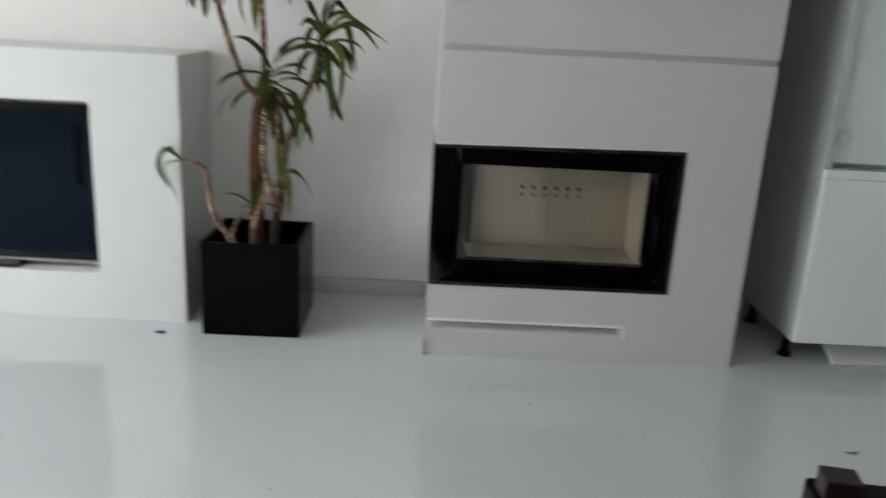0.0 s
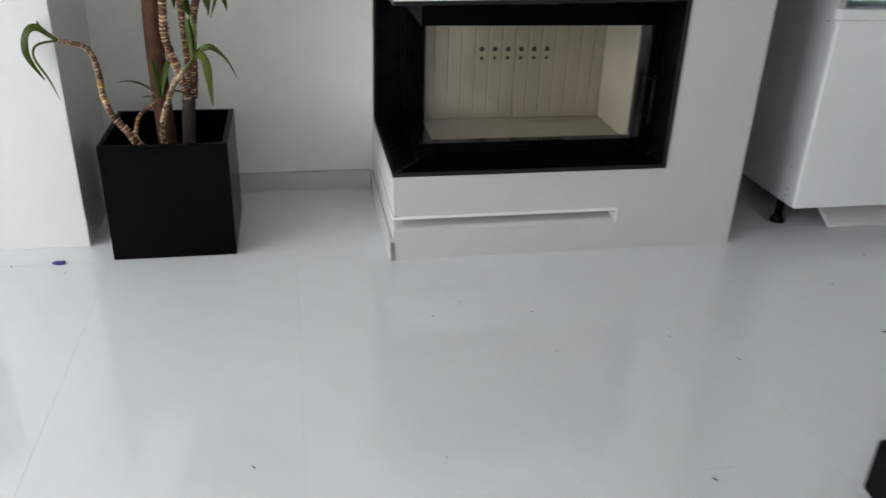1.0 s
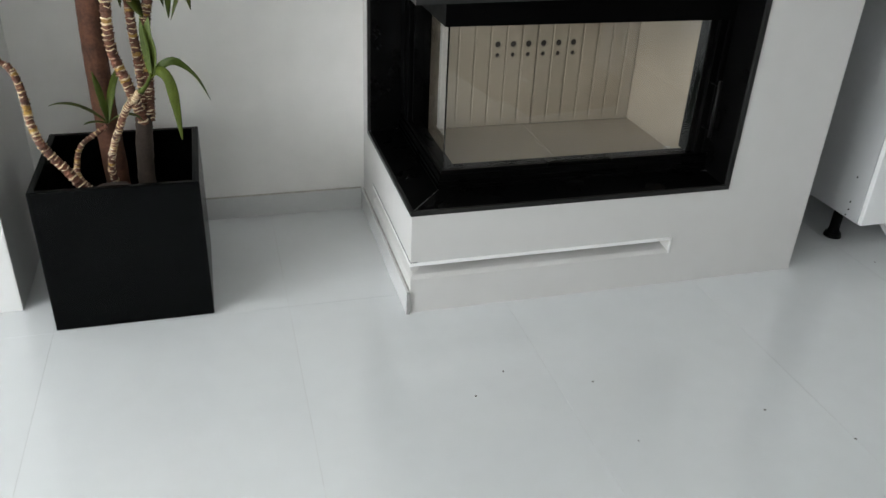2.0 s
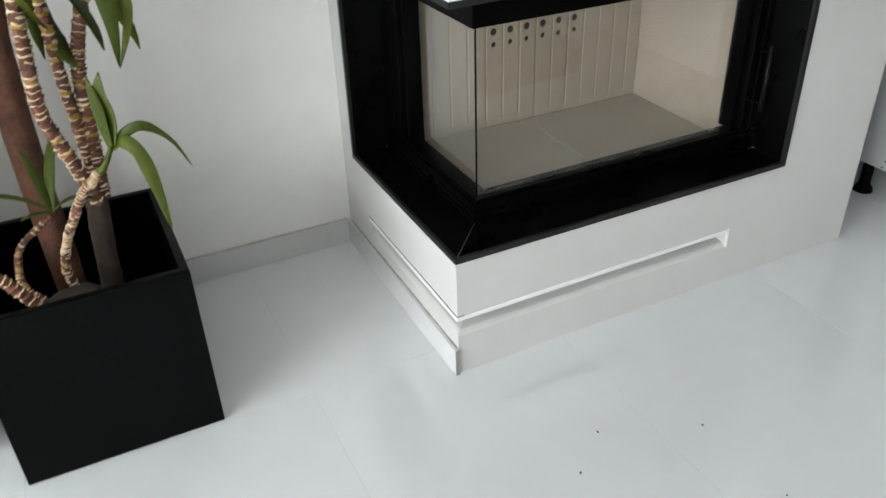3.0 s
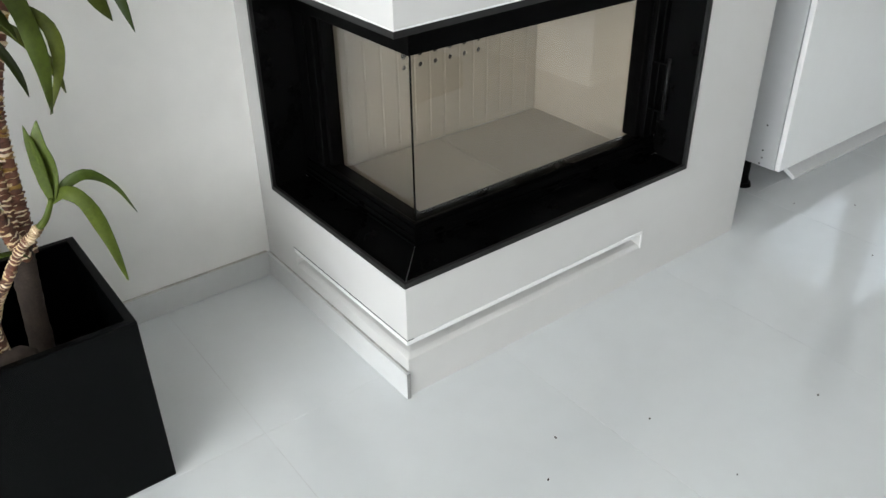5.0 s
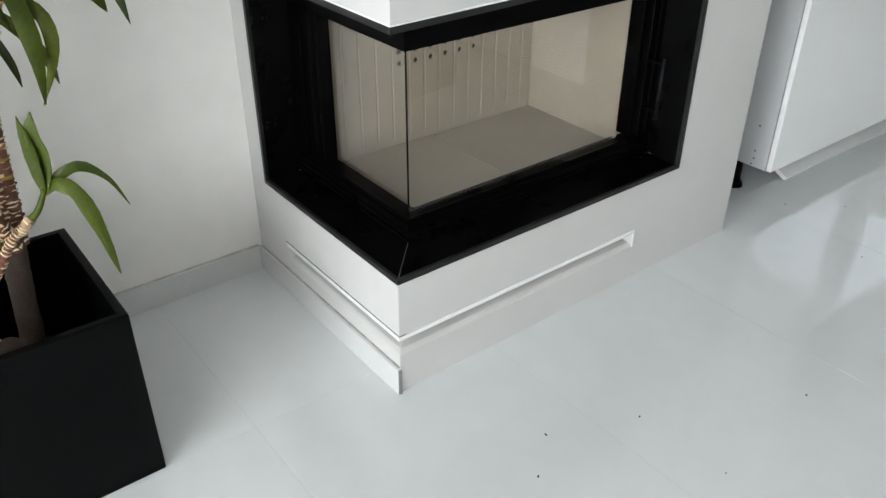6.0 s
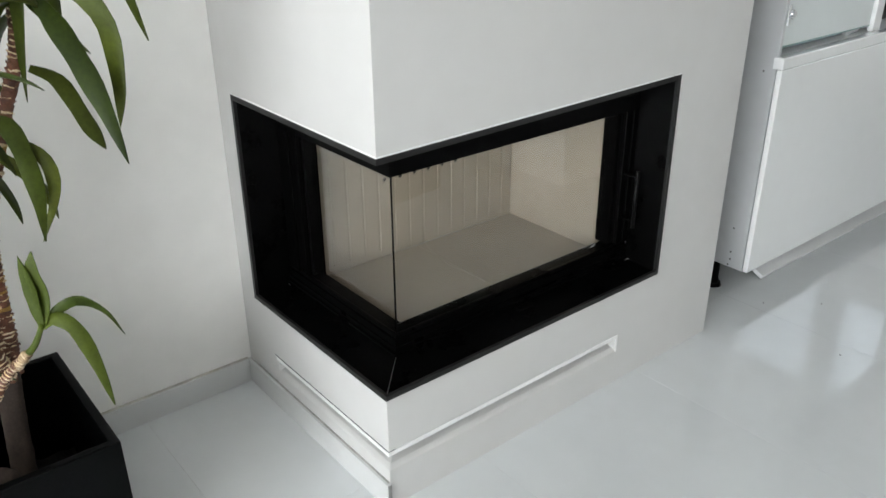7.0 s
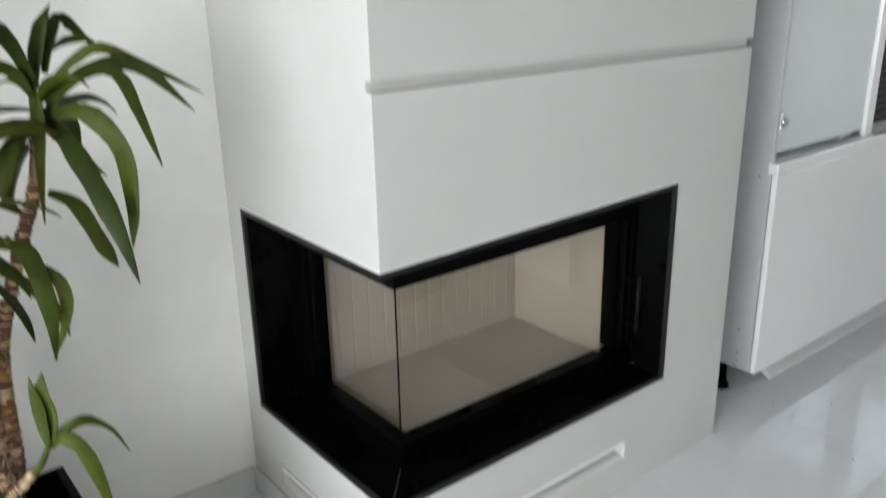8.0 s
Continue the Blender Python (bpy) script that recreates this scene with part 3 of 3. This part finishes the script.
def cane(name, pts, r0, r1, mat, label):
    line = smooth_path(pts, 30)
    rad = [r0 + (r1 - r0) * i / 30 + 0.0025 * noise.noise(Vector((i * 0.7, r0 * 90, 0))) for i in range(31)]
    bm = tube([q - ORIGIN for q in line], rad, 18)
    for v in bm.verts:
        v.co += Vector((noise.noise(v.co * 60), noise.noise(v.co * 60 + Vector((9, 0, 0))), 0)) * 0.0018
    return part(name, bm, mat, plant, label, True)


def ringed_stem(pts, r0, r1, pitch=0.0105, pale=False):
    """A stem with the ring scars of fallen leaves: each joint swells a little and ends in a torn pale edge."""
    length = sum((Vector(a) - Vector(b)).length for a, b in zip(pts[:-1], pts[1:]))
    n = max(6, int(length / pitch))
    fine = smooth_path(pts, n * 20)
    shape = ((0, 0.90), (6, 0.93), (11, 0.96), (15, 1.0), (18, 1.08))   # twentieths of a joint, and the radius there
    line, rad, mats = [], [], []
    for k in range(n):
        swell, yellow = rng.uniform(0.8, 2.4), rng.random() < 0.13
        slip = rng.randint(-2, 2)
        for i, f in shape:
            at = min(max(k * 20 + i + (slip if 0 < i else 0), 0), n * 20)
            line.append(fine[at])
            rad.append((r0 + (r1 - r0) * at / (n * 20)) * (f if i < 18 else 1 + (f - 1) * swell))
            if i <= 15:
                arc = (rng.uniform(0, 14), rng.uniform(6, 12))
            wide = arc[1] if i == 18 else arc[1] - 3
            mats.append((lambda c, arc=arc, wide=wide: 1 if (c - arc[0]) % 14 < wide else 0) if i >= 15 else (2 if yellow and i < 12 else 0))
    bm = tube([q - ORIGIN for q in line], rad, 14, mats)
    for v in bm.verts:
        v.co += Vector((noise.noise(v.co * 170), noise.noise(v.co * 170 + Vector((5, 3, 0))), noise.noise(v.co * 130 + Vector((0, 7, 2))) * 2.4)) * r0 * 0.15
    return part("stem", bm, [STEM_PALE if pale else STEM_BROWN, STEM_SCAR, STEM_YELLOW], plant, "pale scaly young stem" if pale else "brown stem ringed with pale leaf scars", True)


def leaf(base, heading, rise, length, width, droop, mat=None, twist=0.0, fold=0.25, early=False):
    """A strap leaf from base; heading in degrees round z, rise its first slope, droop how far it bends down over its length."""
    n = 12
    bm = bmesh.new()
    pos, ang = Vector(base) - ORIGIN, radians(rise)
    hd = radians(heading)
    step = length / n
    rows = []
    for i in range(n + 1):
        s = i / n
        d = Vector((math.cos(hd) * math.cos(ang), math.sin(hd) * math.cos(ang), math.sin(ang)))
        lat = Vector((-math.sin(hd), math.cos(hd), 0))
        upv = lat.cross(d) * -1
        tw = radians(twist) * s
        lat, upv = lat * math.cos(tw) + upv * math.sin(tw), upv * math.cos(tw) - lat * math.sin(tw)
        w = width * 0.5 * (0.38 + 0.62 * min(1, s / 0.35)) * (1 - max(0, (s - 0.62) / 0.38) ** 1.7) + 0.0006
        w *= 1 + 0.06 * math.sin(s * 23 + heading)
        rows.append([bm.verts.new(pos - lat * w + upv * w * fold), bm.verts.new(pos), bm.verts.new(pos + lat * w + upv * w * fold)])
        pos = pos + d * step
        ang -= radians(droop) / n * ((2.0 - 2.0 * s) if early else (0.4 + 1.2 * s))
    for a, b in zip(rows[:-1], rows[1:]):
        bm.faces.new((a[0], a[1], b[1], b[0]))
        bm.faces.new((a[1], a[2], b[2], b[1]))
    ob = part("leaf", bm, mat or LEAF, plant, smooth=True)
    mod = ob.modifiers.new("thickness", "SOLIDIFY")
    mod.thickness = 0.0012
    return ob


def curved_leaf(points, width, mat=None, fold=0.55):
    """A strap leaf along a smooth curve, its face turned outwards from the plant to the room."""
    n = 14
    turn = rng.uniform(-0.75, 0.75)
    line = smooth_path(points, n)
    bm = bmesh.new()
    rows = []
    for i in range(n + 1):
        s = i / n
        d = (line[min(i + 1, n)] - line[max(i - 1, 0)]).normalized()
        lat = d.cross(Vector((-0.5, -0.75, 0.45))).normalized()
        roll = turn * (0.5 + 0.5 * s) + 0.12 * math.sin(s * 7 + width * 700)
        lat = lat * math.cos(roll) + lat.cross(d) * math.sin(roll)
        upv = lat.cross(d)
        w = width * 0.5 * (0.45 + 0.55 * min(1, s / 0.3)) * (1 - max(0, (s - 0.58) / 0.42) ** 1.6) + 0.0006
        w *= 1 + 0.05 * math.sin(s * 21 + width * 900)
        q = line[i] - ORIGIN
        rows.append([bm.verts.new(q - lat * w + upv * w * fold), bm.verts.new(q), bm.verts.new(q + lat * w + upv * w * fold)])
    for a, b in zip(rows[:-1], rows[1:]):
        bm.faces.new((a[0], a[1], b[1], b[0]))
        bm.faces.new((a[1], a[2], b[2], b[1]))
    ob = part("leaf", bm, mat or LEAF, plant, smooth=True)
    mod = ob.modifiers.new("thickness", "SOLIDIFY")
    mod.thickness = 0.0012
    return ob


def crown(at, count, length, width, seed, low=-45, high=75):
    r = random.Random(seed)
    for i in range(count):
        s = i / count
        rise = high + (low - high) * s + r.uniform(-14, 14)
        leaf(Vector(at) + Vector((0, 0, -0.10 * s)), i * 137.5 + r.uniform(-25, 25), rise, length * r.uniform(0.6, 1.1), width * r.uniform(0.7, 1.2),
             r.uniform(60, 140) * (1 - 0.4 * s), twist=r.uniform(-60, 60), fold=r.uniform(0.1, 0.4), early=r.random() < 0.4)


cane("trunk", [(-0.745, 0.39, 0.13), (-0.752, 0.38, 0.55), (-0.745, 0.37, 0.80), (-0.722, 0.37, 0.965)], 0.031, 0.030, BARK, "thick brown bark cane cut off at the top")
cane("trunk", [(-0.675, 0.30, 0.13), (-0.660, 0.30, 0.40), (-0.648, 0.30, 0.515)], 0.023, 0.021, BARK_GREY, "short grey-brown bark cane")
cane("trunk", [(-0.82, 0.165, 0.33), (-0.77, 0.185, 0.352), (-0.725, 0.20, 0.352), (-0.70, 0.215, 0.33)], 0.017, 0.021, BARK_GREY, "woody stub lying at the soil")
cane("trunk", [(-0.775, 0.185, 0.35), (-0.768, 0.195, 0.30), (-0.750, 0.215, 0.13)], 0.018, 0.022, BARK_GREY, "woody foot going down into the soil")
ringed_stem([(-0.648, 0.285, 0.495), (-0.672, 0.272, 0.594), (-0.699, 0.268, 0.70), (-0.694, 0.268, 0.83), (-0.684, 0.27, 0.93), (-0.668, 0.27, 1.03)], 0.0135, 0.0125)
ringed_stem([(-0.636, 0.30, 0.495), (-0.628, 0.32, 0.60), (-0.620, 0.33, 0.72), (-0.604, 0.34, 0.80), (-0.545, 0.345, 0.96), (-0.50, 0.35, 1.07), (-0.482, 0.352, 1.18)], 0.0145, 0.012)
ringed_stem([(-0.642, 0.31, 0.50), (-0.645, 0.32, 0.62), (-0.650, 0.325, 0.75), (-0.650, 0.33, 0.90), (-0.65, 0.34, 0.98)], 0.012, 0.011)
ringed_stem([(-0.731, 0.235, 0.335), (-0.738, 0.225, 0.40), (-0.722, 0.205, 0.465), (-0.698, 0.172, 0.525), (-0.667, 0.135, 0.592), (-0.633, 0.110, 0.633)], 0.0088, 0.0078, 0.008)
ringed_stem([(-0.655, 0.126, 0.606), (-0.645, 0.118, 0.619), (-0.633, 0.110, 0.634)], 0.0086, 0.0080, 0.006, True)
ringed_stem([(-0.775, 0.19, 0.345), (-0.815, 0.21, 0.385), (-0.818, 0.235, 0.42), (-0.80, 0.25, 0.46), (-0.734, 0.255, 0.505)], 0.008, 0.006, 0.008)
ringed_stem([(-0.79, 0.175, 0.345), (-0.835, 0.178, 0.42), (-0.875, 0.18, 0.478), (-0.893, 0.18, 0.54), (-0.897, 0.18, 0.612), (-0.909, 0.18, 0.673), (-0.936, 0.18, 0.697), (-0.995, 0.18, 0.711)], 0.0125, 0.007, 0.010)
ringed_stem([(-0.732, 0.365, 0.95), (-0.79, 0.37, 1.01), (-0.835, 0.37, 1.12), (-0.897, 0.37, 1.324), (-0.94, 0.37, 1.50)], 0.013, 0.012)
ringed_stem([(-0.715, 0.375, 0.95), (-0.712, 0.37, 1.02), (-0.713, 0.37, 1.20), (-0.72, 0.37, 1.36), (-0.71, 0.37, 1.55)], 0.013, 0.012)

# crowns on the ringed stems
crown((-0.478, 0.352, 1.23), 5, 0.20, 0.030, 3, low=0)
for hd, rise, ln, w, dr, tw in ((60, 0, 0.28, 0.036, 95, -20), (150, 10, 0.26, 0.036, 100, 20), (200, 10, 0.24, 0.036, 110, 20), (100, -20, 0.28, 0.038, 60, -30)):
    leaf((-0.480, 0.352, 1.14 if rise < 0 else 1.19), hd, rise, ln, w, dr, None, tw)
curved_leaf([(-0.461, 0.339, 1.182), (-0.408, 0.281, 1.183), (-0.370, 0.234, 1.117), (-0.373, 0.217, 1.02), (-0.390, 0.211, 0.947)], 0.037)
curved_leaf([(-0.462, 0.340, 1.171), (-0.439, 0.273, 1.104), (-0.418, 0.207, 1.014), (-0.406, 0.148, 0.900)], 0.036)
curved_leaf([(-0.484, 0.356, 1.039), (-0.440, 0.345, 1.005), (-0.405, 0.339, 0.918), (-0.384, 0.344, 0.873)], 0.028)
curved_leaf([(-0.464, 0.342, 1.207), (-0.389, 0.306, 1.255), (-0.313, 0.270, 1.259), (-0.236, 0.233, 1.174)], 0.026)
curved_leaf([(-0.463, 0.341, 1.192), (-0.408, 0.290, 1.248), (-0.364, 0.248, 1.25), (-0.343, 0.223, 1.182), (-0.322, 0.197, 1.09)], 0.023)
curved_leaf([(-0.473, 0.348, 1.231), (-0.456, 0.336, 1.312), (-0.433, 0.318, 1.371)], 0.028)
curved_leaf([(-0.476, 0.350, 1.241), (-0.483, 0.324, 1.143), (-0.507, 0.311, 0.992)], 0.026)
for pts, w in (([(-0.456, 0.34, 1.232), (-0.411, 0.32, 1.273), (-0.367, 0.30, 1.296), (-0.302, 0.28, 1.263), (-0.205, 0.26, 1.202)], 0.018),
               ([(-0.456, 0.34, 1.254), (-0.438, 0.345, 1.311), (-0.419, 0.35, 1.343), (-0.393, 0.355, 1.327), (-0.361, 0.36, 1.293)], 0.022),
               ([(-0.474, 0.345, 1.236), (-0.496, 0.33, 1.296), (-0.519, 0.315, 1.332), (-0.537, 0.30, 1.341)], 0.026),
               ([(-0.480, 0.345, 1.217), (-0.504, 0.343, 1.258), (-0.533, 0.342, 1.270), (-0.564, 0.34, 1.245)], 0.022),
               ([(-0.464, 0.350, 1.195), (-0.449, 0.373, 1.161), (-0.407, 0.397, 1.103), (-0.357, 0.42, 1.038)], 0.034)):
    curved_leaf(pts, w)
# hanging leaves lower down
curved_leaf([(-0.593, 0.257, 0.989), (-0.561, 0.221, 0.974), (-0.548, 0.198, 0.885), (-0.553, 0.189, 0.784)], 0.028)
curved_leaf([(-0.584, 0.251, 1.001), (-0.554, 0.228, 0.95), (-0.521, 0.203, 0.918), (-0.520, 0.203, 0.855), (-0.550, 0.225, 0.77)], 0.022)
crown((-0.665, 0.27, 1.08), 14, 0.27, 0.034, 5, low=-60, high=50)
crown((-0.65, 0.35, 1.02), 8, 0.24, 0.034, 8, low=-70, high=40)
crown((-0.945, 0.37, 1.56), 18, 0.34, 0.038, 11)
crown((-0.71, 0.37, 1.62), 18, 0.34, 0.038, 13)
# young shoot on the pale branch
part("shoot", tube([q - ORIGIN for q in smooth_path([(-0.637, 0.112, 0.629), (-0.620, 0.110, 0.645), (-0.602, 0.115, 0.674)], 8)], [0.0066 - 0.0003 * i for i in range(9)], 12), LEAF_PALE, plant, "pale green young shoot", True)
curved_leaf([(-0.602, 0.116, 0.668), (-0.606, 0.117, 0.735), (-0.612, 0.118, 0.802)], 0.018, LEAF_PALE)
curved_leaf([(-0.602, 0.116, 0.668), (-0.590, 0.112, 0.722), (-0.597, 0.113, 0.768), (-0.593, 0.112, 0.806)], 0.025, LEAF_PALE)
curved_leaf([(-0.602, 0.116, 0.668), (-0.572, 0.105, 0.699), (-0.539, 0.098, 0.707), (-0.500, 0.106, 0.668), (-0.476, 0.116, 0.606)], 0.018, LEAF_PALE)
curved_leaf([(-0.602, 0.116, 0.668), (-0.582, 0.098, 0.684), (-0.562, 0.072, 0.668), (-0.552, 0.025, 0.618), (-0.546, -0.010, 0.556)], 0.022, LEAF_PALE)
# tiny shoot
P = (-0.732, 0.255, 0.51)
for hd, rise, ln, w, dr in ((175, 45, 0.15, 0.016, 75), (60, 70, 0.16, 0.020, 40), (120, 75, 0.13, 0.016, 20), (-10, 40, 0.10, 0.016, 110), (200, 20, 0.06, 0.012, 40)):
    leaf(P, hd, rise, ln, w, dr, LEAF_PALE)
# shoot on the arching stem
curved_leaf([(-0.998, 0.18, 0.712), (-1.048, 0.172, 0.752), (-1.080, 0.165, 0.730), (-1.085, 0.158, 0.669), (-1.047, 0.15, 0.600)], 0.021, LEAF_PALE)
curved_leaf([(-1.000, 0.18, 0.711), (-1.059, 0.185, 0.696), (-1.075, 0.19, 0.661), (-1.046, 0.195, 0.593), (-1.028, 0.20, 0.525)], 0.014, LEAF_PALE)
curved_leaf([(-0.998, 0.18, 0.712), (-1.043, 0.20, 0.737), (-1.059, 0.22, 0.763)], 0.012, LEAF_PALE)

# ---- litter on the floor ----
petal = bmesh.new()
bmesh.ops.create_icosphere(petal, subdivisions=3, radius=0.5)
for v in petal.verts:
    v.co = Vector((v.co.x * (1 + 0.35 * noise.noise(v.co * 3)), v.co.y * (1 + 0.4 * noise.noise(v.co * 4)), max(v.co.z, -0.3)))
bl = part("petal", petal, INK, smooth=True)
bl.matrix_basis = Matrix.Translation((-1.093, 0.103, 0.0035)) @ Matrix.Diagonal((0.045, 0.028, 0.008, 1))
tagged(bl, "crumpled violet petal dropped on the white tiles", "petal")
crumb = bmesh.new()
bmesh.ops.create_icosphere(crumb, subdivisions=2, radius=0.5)
for v in crumb.verts:
    v.co *= 1 + 0.5 * noise.noise(v.co * 5)
crumb_mesh = finish("crumb", crumb, CRUMB, True)
for x, y, s in ((0.074, -0.386, 9), (0.171, -0.309, 9), (0.744, -0.588, 9), (0.892, -0.726, 9), (1.435, -0.352, 9), (-0.436, -0.986, 10), (0.0, -1.014, 6), (0.588, -1.172, 14),
                (-0.171, -1.135, 8), (1.695, -0.156, 6), (0.378, -0.397, 8), (1.551, -0.025, 6), (0.390, -0.618, 6), (-1.24, 0.098, 7), (-1.06, 0.03, 5)):
    c = new("crumb", crumb_mesh)
    c.matrix_basis = Matrix.Translation((x, y, 0.0015)) @ Matrix.Rotation(x * 9, 4, "Z") @ Matrix.Diagonal((s / 1250, s / 2200, 0.003, 1))
    tagged(c, "tiny dark crumb on the polished white floor", "crumb", group="crumbs on the floor")
fluff = part("lint", tube([Vector((-0.025, 0.004, 0)), Vector((-0.008, -0.004, 0.001)), Vector((0.008, 0.002, 0)), Vector((0.026, 0.012, 0.002))], [0.001, 0.003, 0.003, 0.001], 8), CRUMB, smooth=True)
fluff.location = (1.425, -0.651, 0.003)
tagged(fluff, "small grey lint on the white floor", "lint")

# ---- floor tiles, 60 by 120 cm ----
TX, TY, JOINT = 0.6083, 1.238, 0.0006
tile_mesh = finish("tile", box(JOINT / 2, TX - JOINT / 2, JOINT / 2, TY - JOINT / 2, -0.01, 0.0, 0.0002, 1), TILE)
i0, i1 = math.floor((XL + 0.323) / TX), math.ceil((XR + 0.323) / TX)
j0, j1 = math.floor((YB - 0.100) / TY), math.ceil((YF - 0.100) / TY)
for i in range(i0, i1):
    for j in range(j0, j1):
        t = new("tile", tile_mesh)
        t.parent = floor
        t.location = (-0.323 + i * TX, 0.100 + j * TY, 0.0)
